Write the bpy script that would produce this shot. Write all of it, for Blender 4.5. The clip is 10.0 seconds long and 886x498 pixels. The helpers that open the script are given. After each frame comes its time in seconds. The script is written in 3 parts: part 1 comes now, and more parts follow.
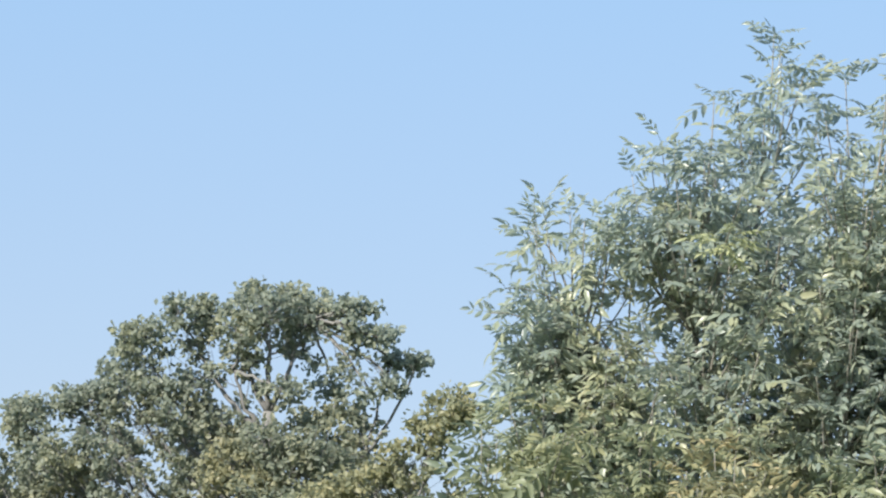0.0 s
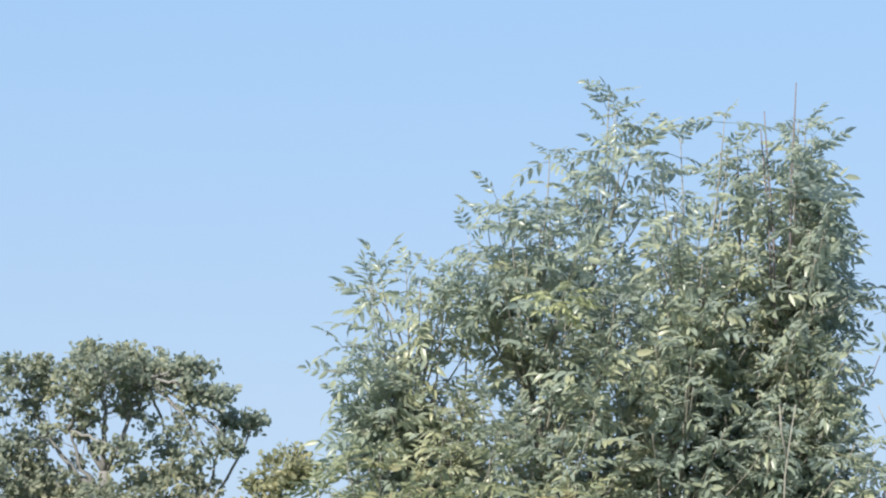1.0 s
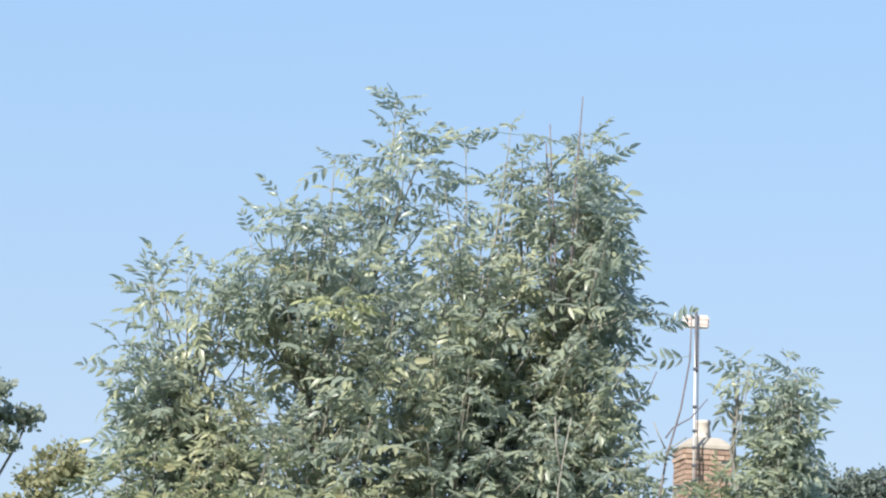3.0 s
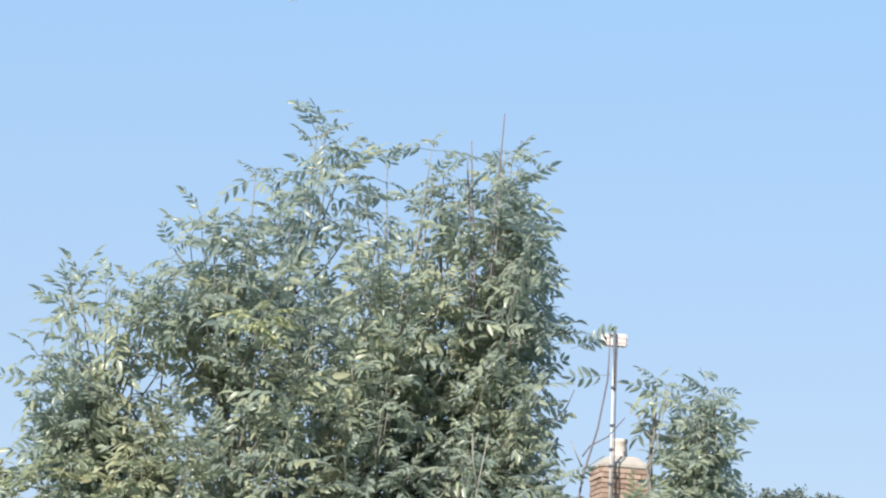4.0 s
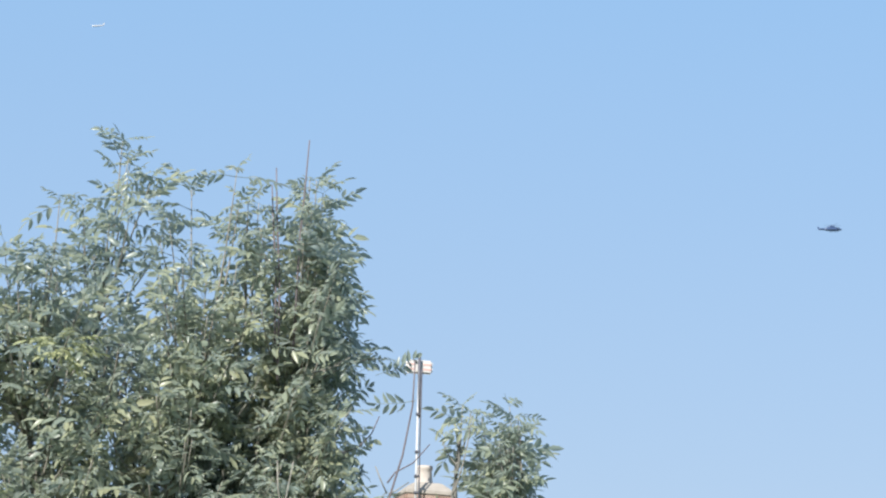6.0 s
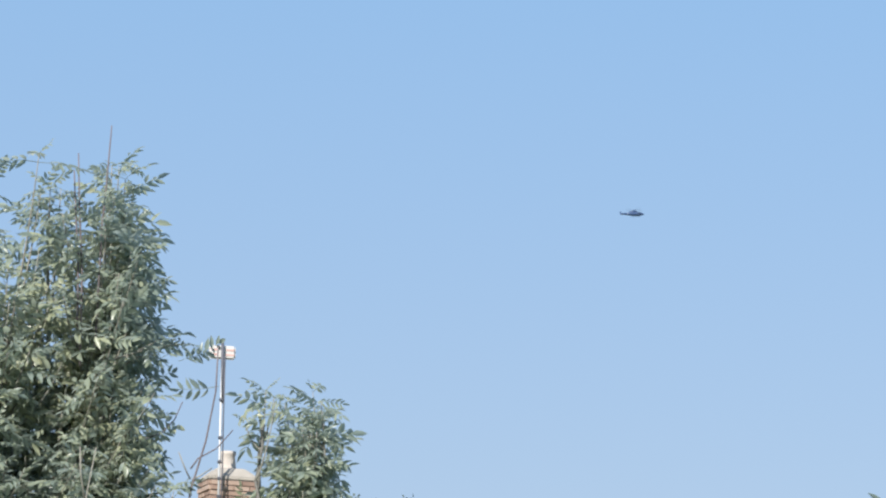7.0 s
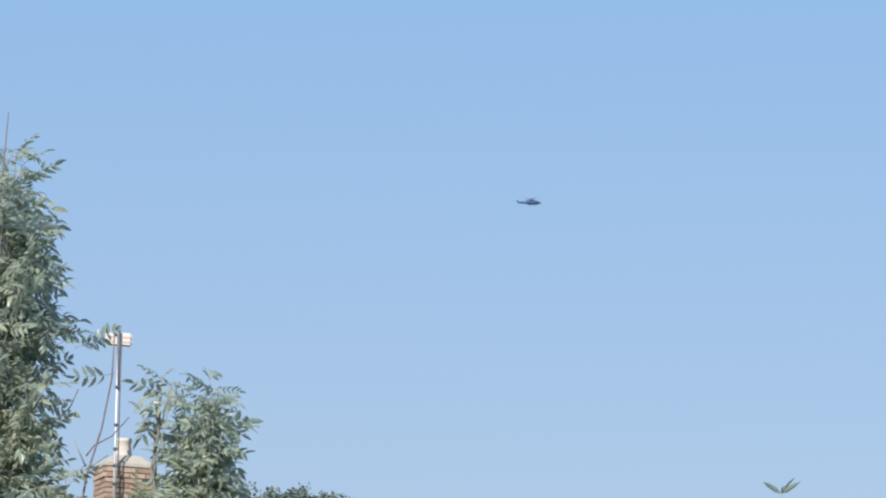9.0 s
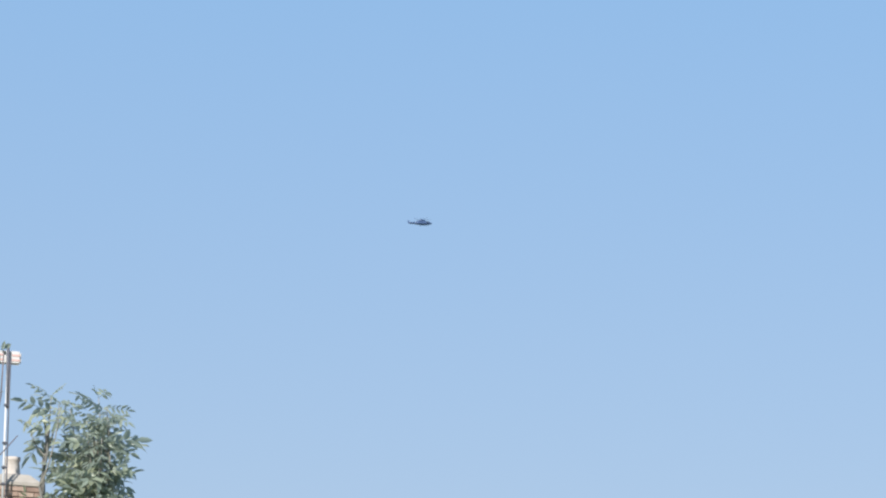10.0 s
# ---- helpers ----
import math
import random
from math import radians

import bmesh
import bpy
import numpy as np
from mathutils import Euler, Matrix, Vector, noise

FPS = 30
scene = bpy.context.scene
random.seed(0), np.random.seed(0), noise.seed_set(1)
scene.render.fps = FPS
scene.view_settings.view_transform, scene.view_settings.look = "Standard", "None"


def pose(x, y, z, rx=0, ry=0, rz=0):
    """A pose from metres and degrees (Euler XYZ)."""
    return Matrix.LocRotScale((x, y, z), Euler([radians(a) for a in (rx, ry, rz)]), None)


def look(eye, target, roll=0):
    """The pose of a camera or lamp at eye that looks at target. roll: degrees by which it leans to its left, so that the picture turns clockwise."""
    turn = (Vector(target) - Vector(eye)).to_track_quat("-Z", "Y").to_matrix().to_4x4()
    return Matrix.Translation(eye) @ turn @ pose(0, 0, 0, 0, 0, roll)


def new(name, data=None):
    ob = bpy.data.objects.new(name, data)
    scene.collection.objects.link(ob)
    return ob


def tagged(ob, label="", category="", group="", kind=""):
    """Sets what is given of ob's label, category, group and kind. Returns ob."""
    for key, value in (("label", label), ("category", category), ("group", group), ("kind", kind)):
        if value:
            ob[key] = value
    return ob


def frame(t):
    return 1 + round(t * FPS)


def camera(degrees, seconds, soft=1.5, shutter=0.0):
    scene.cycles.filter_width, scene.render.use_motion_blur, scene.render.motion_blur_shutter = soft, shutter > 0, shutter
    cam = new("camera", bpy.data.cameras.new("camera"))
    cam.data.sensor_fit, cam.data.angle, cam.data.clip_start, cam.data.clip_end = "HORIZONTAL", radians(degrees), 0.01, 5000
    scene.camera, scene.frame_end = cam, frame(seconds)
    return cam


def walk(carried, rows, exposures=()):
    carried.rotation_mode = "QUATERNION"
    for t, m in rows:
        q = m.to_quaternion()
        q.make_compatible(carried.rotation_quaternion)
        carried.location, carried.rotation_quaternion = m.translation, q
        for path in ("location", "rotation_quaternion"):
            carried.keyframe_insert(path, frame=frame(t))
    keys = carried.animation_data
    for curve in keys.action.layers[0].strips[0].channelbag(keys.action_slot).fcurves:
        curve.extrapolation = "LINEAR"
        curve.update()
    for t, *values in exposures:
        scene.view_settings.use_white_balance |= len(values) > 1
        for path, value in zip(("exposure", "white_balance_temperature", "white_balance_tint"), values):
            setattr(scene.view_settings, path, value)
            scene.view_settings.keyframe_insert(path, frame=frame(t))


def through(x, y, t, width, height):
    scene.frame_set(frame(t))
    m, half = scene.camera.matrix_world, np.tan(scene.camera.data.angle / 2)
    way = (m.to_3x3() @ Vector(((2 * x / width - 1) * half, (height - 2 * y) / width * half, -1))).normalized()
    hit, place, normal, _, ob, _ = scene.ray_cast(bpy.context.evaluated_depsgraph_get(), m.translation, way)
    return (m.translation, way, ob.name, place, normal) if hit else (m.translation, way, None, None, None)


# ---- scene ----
# Camera: stands on the ground and turns to the right, long lens
cam = camera(12.0, 10.0, soft=2.2)
EYE = 1.6
TURNS = [  # seconds, yaw, pitch, roll
    (0.0, 0.000, 9.000, 1.131),
    (0.5, -0.980, 9.423, 0.945),
    (1.0, -2.243, 9.829, 0.607),
    (1.5, -3.700, 9.898, 0.487),
    (2.0, -4.123, 9.992, 0.885),
    (2.5, -4.549, 9.923, 1.300),
    (2.7, -4.787, 9.943, 1.612),
    (3.8, -6.183, 10.021, 2.831),
    (4.0, -6.344, 10.226, 2.726),
    (4.5, -7.042, 10.862, 2.456),
    (5.0, -7.243, 10.821, 2.320),
    (5.5, -7.823, 10.929, 2.285),
    (6.0, -9.023, 10.703, 2.209),
    (6.2, -9.885, 10.658, 2.129),
    (7.5, -12.163, 10.561, 1.477),
    (8.0, -12.614, 10.471, 1.637),
    (8.5, -12.934, 10.428, 1.585),
    (9.0, -13.178, 10.467, 1.593),
    (9.5, -13.824, 10.543, 1.348),
    (10.0, -14.681, 10.784, 1.665),
]
walk(cam, [(t, pose(0, 0, EYE, 90 + pitch, 0, yaw) @ pose(0, 0, 0, 0, 0, roll)) for t, yaw, pitch, roll in TURNS],
     exposures=[(0.0, 1.02, 6690, 10), (2.7, 1.07, 6700, 10), (4.0, 1.04, 6650, 10), (4.5, 0.98, 6520, 10), (5.0, 0.89, 6530, 10),
                (6.2, 0.86, 6520, 10), (7.5, 0.74, 6450, 10), (10.0, 0.73, 6420, 10)])

# Light: clear sky and one sun, behind the camera on its left
SUN_FROM = Vector((-0.47, -0.66, 0.58)).normalized()
world = bpy.data.worlds.new("sky")
scene.world = world
world.use_nodes = True
wn, wl = world.node_tree.nodes, world.node_tree.links
sky = wn.new("ShaderNodeTexSky")
sky.sky_type = 'NISHITA'
sky.sun_disc = False
sky.sun_elevation = math.asin(SUN_FROM.z)
sky.sun_rotation = math.atan2(SUN_FROM.x, SUN_FROM.y)
sky.air_density, sky.dust_density, sky.ozone_density = 1.0, 0.6, 2.0
# thin haze: a pale veil near the horizon, bluer higher up
coord = wn.new("ShaderNodeTexCoord")
parts_xyz = wn.new("ShaderNodeSeparateXYZ")
wl.new(coord.outputs["Generated"], parts_xyz.inputs[0])
veil = wn.new("ShaderNodeValToRGB")
veil.color_ramp.elements[0].position, veil.color_ramp.elements[0].color = 0.10, (0.415, 0.525, 0.725, 1)
veil.color_ramp.elements[1].position, veil.color_ramp.elements[1].color = 1.0, (0.33, 0.50, 0.82, 1)
veil.color_ramp.elements.new(0.26).color = (0.30, 0.54, 0.87, 1)
wl.new(parts_xyz.outputs[2], veil.inputs[0])
dim = wn.new("ShaderNodeVectorMath")
dim.operation = 'SCALE'
dim.inputs["Scale"].default_value = 0.11
wl.new(sky.outputs[0], dim.inputs[0])
haze = wn.new("ShaderNodeMix")
haze.data_type = 'RGBA'
haze.inputs[0].default_value = 0.65
wl.new(dim.outputs[0], haze.inputs[6])
wl.new(veil.outputs[0], haze.inputs[7])
wl.new(haze.outputs[2], wn["Background"].inputs["Color"])
wn["Background"].inputs["Strength"].default_value = 0.61

sun = new("sun", bpy.data.lights.new("sun", 'SUN'))
sun.data.energy, sun.data.angle, sun.data.color = 4.5, radians(0.53), (1.0, 0.96, 0.90)
sun.matrix_basis = look(SUN_FROM * 50, (0, 0, 0))


# ---- materials ----
def material(name, rough=0.7, metal=0.0, spec=0.5):
    m = bpy.data.materials.new(name)
    m.use_nodes = True
    n = m.node_tree.nodes
    p = n["Principled BSDF"]
    p.inputs["Roughness"].default_value = rough
    p.inputs["Metallic"].default_value = metal
    p.inputs["Specular IOR Level"].default_value = spec
    return m, n, m.node_tree.links, p


def ramp(n, stops):
    r = n.new("ShaderNodeValToRGB")
    e = r.color_ramp.elements
    e[0].position, e[0].color = stops[0][0], (*stops[0][1], 1)
    e[1].position, e[1].color = stops[-1][0], (*stops[-1][1], 1)
    for at, col in stops[1:-1]:
        e.new(at).color = (*col, 1)
    return r


def noise_tex(n, l, scale, detail=4.0, rough=0.6, world_space=True):
    t = n.new("ShaderNodeTexNoise")
    t.inputs["Scale"].default_value, t.inputs["Detail"].default_value = scale, detail
    t.inputs["Roughness"].default_value = rough
    if world_space:
        g = n.new("ShaderNodeNewGeometry")
        l.new(g.outputs["Position"], t.inputs["Vector"])
    else:
        g = n.new("ShaderNodeTexCoord")
        l.new(g.outputs["Object"], t.inputs["Vector"])
    return t


def math_node(n, l, op, a, b):
    m = n.new("ShaderNodeMath")
    m.operation = op
    for i, v in enumerate((a, b)):
        if isinstance(v, (int, float)):
            m.inputs[i].default_value = v
        else:
            l.new(v, m.inputs[i])
    return m.outputs[0]


def mottled(name, stops, scale, fine, rough=0.8, bump=0.3, metal=0.0, spec=0.4, per_object=0.0, world_space=True):
    """Two scales of noise drive the colour and a fine relief."""
    m, n, l, p = material(name, rough, metal, spec)
    a = noise_tex(n, l, scale, 5, 0.6, world_space)
    b = noise_tex(n, l, fine, 6, 0.7, world_space)
    v = math_node(n, l, 'ADD', math_node(n, l, 'MULTIPLY', a.outputs[0], 0.6), math_node(n, l, 'MULTIPLY', b.outputs[0], 0.4))
    if per_object:
        o = n.new("ShaderNodeObjectInfo")
        v = math_node(n, l, 'ADD', v, math_node(n, l, 'MULTIPLY', math_node(n, l, 'SUBTRACT', o.outputs["Random"], 0.5), per_object))
    r = ramp(n, stops)
    l.new(v, r.inputs[0])
    l.new(r.outputs[0], p.inputs["Base Color"])
    if bump:
        bp = n.new("ShaderNodeBump")
        bp.inputs["Strength"].default_value, bp.inputs["Distance"].default_value = bump, 0.02
        l.new(b.outputs[0], bp.inputs["Height"])
        l.new(bp.outputs[0], p.inputs["Normal"])
    return m


def leaf_material(name, stops, patch, spread, rough=0.42, through=0.3, glow=(0.22, 0.30, 0.05)):
    """Leaves: colour by patch of the crown and by leaf, glossy above, letting some light through."""
    m, n, l, p = material(name, rough, 0.0, 0.5)
    a = noise_tex(n, l, patch, 2, 0.5)
    g = n.new("ShaderNodeNewGeometry")
    o = n.new("ShaderNodeObjectInfo")
    one = math_node(n, l, 'FRACT', math_node(n, l, 'ADD', g.outputs["Random Per Island"], o.outputs["Random"]), 0.0)
    v = math_node(n, l, 'ADD', a.outputs[0], math_node(n, l, 'MULTIPLY', math_node(n, l, 'SUBTRACT', one, 0.5), spread))
    r = ramp(n, stops)
    l.new(v, r.inputs[0])
    l.new(r.outputs[0], p.inputs["Base Color"])
    t = n.new("ShaderNodeBsdfTranslucent")
    lift = n.new("ShaderNodeMix")
    lift.data_type, lift.blend_type = 'RGBA', 'MIX'
    lift.inputs[0].default_value = 0.5
    lift.inputs[7].default_value = (*glow, 1)
    l.new(r.outputs[0], lift.inputs[6])
    l.new(lift.outputs[2], t.inputs["Color"])
    mix = n.new("ShaderNodeMixShader")
    mix.inputs[0].default_value = through
    l.new(p.outputs[0], mix.inputs[1])
    l.new(t.outputs[0], mix.inputs[2])
    l.new(mix.outputs[0], n["Material Output"].inputs["Surface"])
    return m


ASH_LEAF = leaf_material("ash_leaf", [(0.25, (0.235, 0.29, 0.265)), (0.48, (0.305, 0.355, 0.28)), (0.66, (0.395, 0.42, 0.28)), (0.88, (0.48, 0.47, 0.285))], 1.3, 0.38, 0.31, 0.54, (0.55, 0.61, 0.56))
YELLOW_ASH_LEAF = leaf_material("yellowing_ash_leaf", [(0.25, (0.20, 0.24, 0.17)), (0.5, (0.285, 0.315, 0.19)), (0.72, (0.36, 0.36, 0.20)), (0.88, (0.42, 0.375, 0.21))], 1.6, 0.35, 0.38, 0.5, (0.42, 0.44, 0.28))
LIME_LEAF = leaf_material("lime_yellow_leaf", [(0.3, (0.33, 0.36, 0.19)), (0.7, (0.43, 0.44, 0.24))], 2.0, 0.3, 0.4, 0.4, (0.44, 0.46, 0.26))
BROWN_ASH_LEAF = leaf_material("browned_ash_leaf", [(0.3, (0.24, 0.25, 0.15)), (0.55, (0.33, 0.31, 0.17)), (0.8, (0.42, 0.345, 0.19))], 2.5, 0.5, 0.45, 0.45, (0.42, 0.39, 0.22))
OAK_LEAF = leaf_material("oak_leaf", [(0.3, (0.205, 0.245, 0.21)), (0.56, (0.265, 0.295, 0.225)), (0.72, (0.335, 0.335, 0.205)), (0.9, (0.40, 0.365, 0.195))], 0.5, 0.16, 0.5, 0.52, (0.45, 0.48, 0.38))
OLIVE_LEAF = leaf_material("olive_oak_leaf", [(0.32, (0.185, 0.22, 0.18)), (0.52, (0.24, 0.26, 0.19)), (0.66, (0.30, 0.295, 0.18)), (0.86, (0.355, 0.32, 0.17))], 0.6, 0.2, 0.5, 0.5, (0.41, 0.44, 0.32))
GOLD_LEAF = leaf_material("yellowing_oak_leaf", [(0.25, (0.21, 0.235, 0.165)), (0.5, (0.285, 0.29, 0.175)), (0.75, (0.375, 0.345, 0.185))], 0.6, 0.3, 0.5, 0.5, (0.42, 0.42, 0.25))
FAR_LEAF = leaf_material("far_leaf", [(0.3, (0.12, 0.155, 0.145)), (0.7, (0.18, 0.21, 0.175))], 0.4, 0.3, 0.6, 0.4, (0.32, 0.37, 0.28))
ASH_BARK = mottled("ash_bark", [(0.3, (0.10, 0.10, 0.09)), (0.7, (0.22, 0.21, 0.19))], 6, 60, 0.85, 0.4)
ASH_TWIG = mottled("ash_twig", [(0.3, (0.15, 0.145, 0.12)), (0.7, (0.32, 0.30, 0.26))], 8, 90, 0.7, 0.1)
DEAD_TWIG = mottled("dead_twig", [(0.3, (0.09, 0.075, 0.08)), (0.7, (0.18, 0.155, 0.16))], 8, 90, 0.8, 0.1)
OAK_BARK = mottled("oak_bark", [(0.3, (0.12, 0.12, 0.12)), (0.7, (0.24, 0.235, 0.22))], 3, 20, 0.9, 0.6)
GRASS = mottled("grass", [(0.3, (0.035, 0.06, 0.02)), (0.55, (0.07, 0.10, 0.03)), (0.75, (0.13, 0.13, 0.05))], 0.15, 9, 0.9, 0.5)
BRICK = mottled("brick", [(0.2, (0.20, 0.135, 0.105)), (0.5, (0.31, 0.215, 0.165)), (0.8, (0.41, 0.31, 0.25))], 7, 60, 0.9, 0.4, per_object=0.45)
MORTAR = mottled("mortar", [(0.3, (0.22, 0.205, 0.185)), (0.7, (0.36, 0.34, 0.31))], 6, 60, 0.95, 0.4)
CEMENT = mottled("cement_haunching", [(0.3, (0.25, 0.225, 0.19)), (0.7, (0.41, 0.37, 0.32))], 5, 50, 0.95, 0.5)
POT_CLAY = mottled("pale_clay", [(0.3, (0.36, 0.31, 0.27)), (0.7, (0.54, 0.49, 0.44))], 6, 50, 0.85, 0.3)
RENDER_WALL = mottled("wall_brick", [(0.3, (0.25, 0.13, 0.09)), (0.7, (0.40, 0.23, 0.16))], 2, 14, 0.9, 0.4)
ROOF_TILE = mottled("roof_tile", [(0.3, (0.22, 0.12, 0.08)), (0.7, (0.42, 0.26, 0.18))], 2, 20, 0.9, 0.4, per_object=0.3)
WHITE_PLASTIC = mottled("white_plastic", [(0.3, (0.50, 0.48, 0.46)), (0.7, (0.60, 0.58, 0.56))], 5, 40, 0.45, 0.05)
FADED_PINK = mottled("faded_print", [(0.3, (0.48, 0.30, 0.27)), (0.7, (0.56, 0.38, 0.34))], 8, 50, 0.6, 0.0)
ALUMINIUM = mottled("weathered_aluminium", [(0.3, (0.40, 0.40, 0.40)), (0.7, (0.56, 0.56, 0.56))], 6, 50, 0.5, 0.1, metal=0.3)
DARK_SLEEVE = mottled("dark_sleeve", [(0.3, (0.05, 0.055, 0.07)), (0.7, (0.12, 0.12, 0.14))], 6, 50, 0.6, 0.1)
# helicopter: blue of the distance haze is put into its dark base colour
HAZE_BLUE = mottled("haze_tinted_paint", [(0.3, (0.035, 0.065, 0.14)), (0.7, (0.06, 0.095, 0.19))], 0.4, 3, 0.35, 0.0)
WHITE_PAINT = mottled("white_paint", [(0.3, (0.40, 0.41, 0.43)), (0.7, (0.48, 0.49, 0.50))], 0.3, 2, 0.3, 0.0)
DARK_GLASS = mottled("dark_glazing", [(0.3, (0.02, 0.025, 0.03)), (0.7, (0.04, 0.045, 0.05))], 1, 5, 0.08, 0.0)


# ---- builders ----
class Soup:
    """Gathers vertices and faces for one mesh."""

    def __init__(self):
        self.v, self.f, self.n = [], [], 0

    def add(self, verts, faces):
        self.v.append(np.asarray(verts, float))
        k = self.n
        self.f.extend([tuple(i + k for i in face) for face in faces])
        self.n += len(verts)

    def mesh(self, name, mat, smooth=True):
        me = bpy.data.meshes.new(name)
        me.from_pydata(np.concatenate(self.v).tolist(), [], self.f)
        me.materials.append(mat)
        if smooth:
            me.shade_smooth()
        me.update()
        return me


def under(name, me, parent, label="", kind=""):
    ob = new(name, me)
    ob.parent = parent
    return tagged(ob, label, kind=kind)


def thing(name, at, label, category, group="", kind=""):
    ob = new(name)
    ob.empty_display_size = 0.2
    ob.location = at
    return tagged(ob, label, category, group, kind)


def part(name, bm, mat, parent, label="", smooth=False):
    me = bpy.data.meshes.new(name)
    bm.normal_update()
    bm.to_mesh(me)
    bm.free()
    me.materials.append(mat)
    if smooth:
        me.shade_smooth()
    return under(name, me, parent, label)


def tube(points, radii, sides=6):
    """A tapering tube along points; closed at its tip."""
    p = np.asarray(points, float)
    r = np.asarray(radii, float)
    d = np.gradient(p, axis=0)
    d /= np.linalg.norm(d, axis=1)[:, None] + 1e-12
    ref = np.where(np.abs(d[:, 2:3]) > 0.9, np.array([[1.0, 0, 0]]), np.array([[0, 0, 1.0]]))
    ref[:] = ref[0]
    u = np.cross(d, ref)
    u /= np.linalg.norm(u, axis=1)[:, None] + 1e-12
    w = np.cross(d, u)
    a = np.linspace(0, 2 * math.pi, sides, endpoint=False)
    ring = u[:, None, :] * np.cos(a)[None, :, None] + w[:, None, :] * np.sin(a)[None, :, None]
    v = (p[:, None, :] + ring * r[:, None, None]).reshape(-1, 3)
    f = []
    for i in range(len(p) - 1):
        for j in range(sides):
            k = (j + 1) % sides
            f.append((i * sides + j, i * sides + k, (i + 1) * sides + k, (i + 1) * sides + j))
    f.append(tuple(range(sides))[::-1])
    f.append(tuple((len(p) - 1) * sides + j for j in range(sides)))
    return v, f


def bezier(a, b, c, n=8):
    t = np.linspace(0, 1, n)[:, None]
    a, b, c = (np.asarray(q, float) for q in (a, b, c))
    return (1 - t) ** 2 * a + 2 * t * (1 - t) * b + t ** 2 * c


def box_bm(sx, sy, sz, bevel=0.0, at=(0, 0, 0), turn=None):
    bm = bmesh.new()
    bmesh.ops.create_cube(bm, size=1.0)
    for v in bm.verts:
        v.co = Vector((v.co.x * sx, v.co.y * sy, v.co.z * sz))
    if bevel:
        bmesh.ops.bevel(bm, geom=bm.edges[:], offset=bevel, segments=2, affect='EDGES')
    if turn is not None:
        bmesh.ops.transform(bm, matrix=turn, verts=bm.verts)
    bmesh.ops.translate(bm, vec=at, verts=bm.verts)
    return bm


def lathe_bm(profile, sides=24, at=(0, 0, 0)):
    """Turned shape from (radius, height) pairs, closed where the radius is 0."""
    bm = bmesh.new()
    rings = []
    for r, z in profile:
        if r < 1e-6:
            rings.append([bm.verts.new((0, 0, z))])
        else:
            rings.append([bm.verts.new((r * math.cos(2 * math.pi * i / sides), r * math.sin(2 * math.pi * i / sides), z)) for i in range(sides)])
    for a, b in zip(rings, rings[1:]):
        for i in range(sides):
            j = (i + 1) % sides
            q = [a[i % len(a)], a[j % len(a)], b[j % len(b)], b[i % len(b)]]
            q = list(dict.fromkeys(q))
            if len(q) > 2:
                bm.faces.new(q)
    bmesh.ops.recalc_face_normals(bm, faces=bm.faces)
    bmesh.ops.translate(bm, vec=at, verts=bm.verts)
    return bm


def tube_bm(points, radii, sides=8):
    v, f = tube(points, radii, sides)
    bm = bmesh.new()
    vs = [bm.verts.new(q) for q in v]
    for face in f:
        bm.faces.new([vs[i] for i in face])
    bmesh.ops.recalc_face_normals(bm, faces=bm.faces)
    return bm


# ---- ash leaves ----
def leaflet(length, width, sag):
    """A pointed, slightly folded and curved leaflet along +x, eight triangles."""
    xs = (0.0, 0.28, 0.66, 1.0)
    ws = (0.0, 0.48, 0.40, 0.0)
    v = [(x * length, 0, -sag * length * x * x) for x in xs]
    for x, w in zip(xs[1:3], ws[1:3]):
        for s in (1, -1):
            v.append((x * length, s * w * width, 0.18 * width - sag * length * x * x))
    f = [(0, 1, 4), (0, 5, 1), (1, 2, 6, 4), (1, 5, 7, 2), (2, 3, 6), (2, 7, 3)]
    return np.array(v), f


def pinnate_leaf(rng, size):
    """A compound ash leaf along +x: a thin stalk with opposite pairs of leaflets and one at the tip."""
    v, f, k = [], [], 0
    pairs = rng.choice((3, 3, 4, 4))
    length = size * (0.045 + 0.040 * pairs)
    sag = rng.uniform(0.05, 0.5)

    def mid(t):
        return np.array((t * length, 0, -sag * length * t * t))

    sv, sf = tube([mid(t) for t in (0, 0.35, 0.7, 1)], [0.0022, 0.002, 0.0016, 0.001], 3)
    v.append(sv)
    f += sf
    k += len(sv)
    spots = []
    for i in range(pairs):
        t = 0.3 + 0.65 * i / max(1, pairs - 1) * 0.95
        for s in (1, -1):
            spots.append((t, s * rng.uniform(42, 68), rng.uniform(0.85, 1.1) * (0.8 + 0.3 * math.sin(math.pi * (i + 0.7) / pairs))))
    spots.append((1.0, rng.uniform(-8, 8), 1.1))
    for t, turn, grow in spots:
        lv, lf = leaflet(size * 0.080 * grow, size * 0.0285 * grow, rng.uniform(0.0, 0.4))
        slope = math.degrees(math.atan(2 * sag * t))
        m = np.array(pose(0, 0, 0, rng.uniform(-35, 35), slope * 0.7 + rng.uniform(-12, 20), turn))[:3, :3]
        v.append(lv @ m.T + mid(t))
        f += [tuple(i + k for i in face) for face in lf]
        k += len(lv)
    return np.concatenate(v), f


LEAF_RNG = random.Random(5)
LEAVES = [pinnate_leaf(LEAF_RNG, s) for s in (0.78, 0.82, 0.86, 0.9, 0.94, 0.96, 1.0, 1.04, 1.08, 0.66)]


def leaf_meshes(mat):
    made = []
    for lv, lf in LEAVES:
        one = Soup()
        one.add(lv, lf)
        made.append(one.mesh("leaf", mat))
    return made


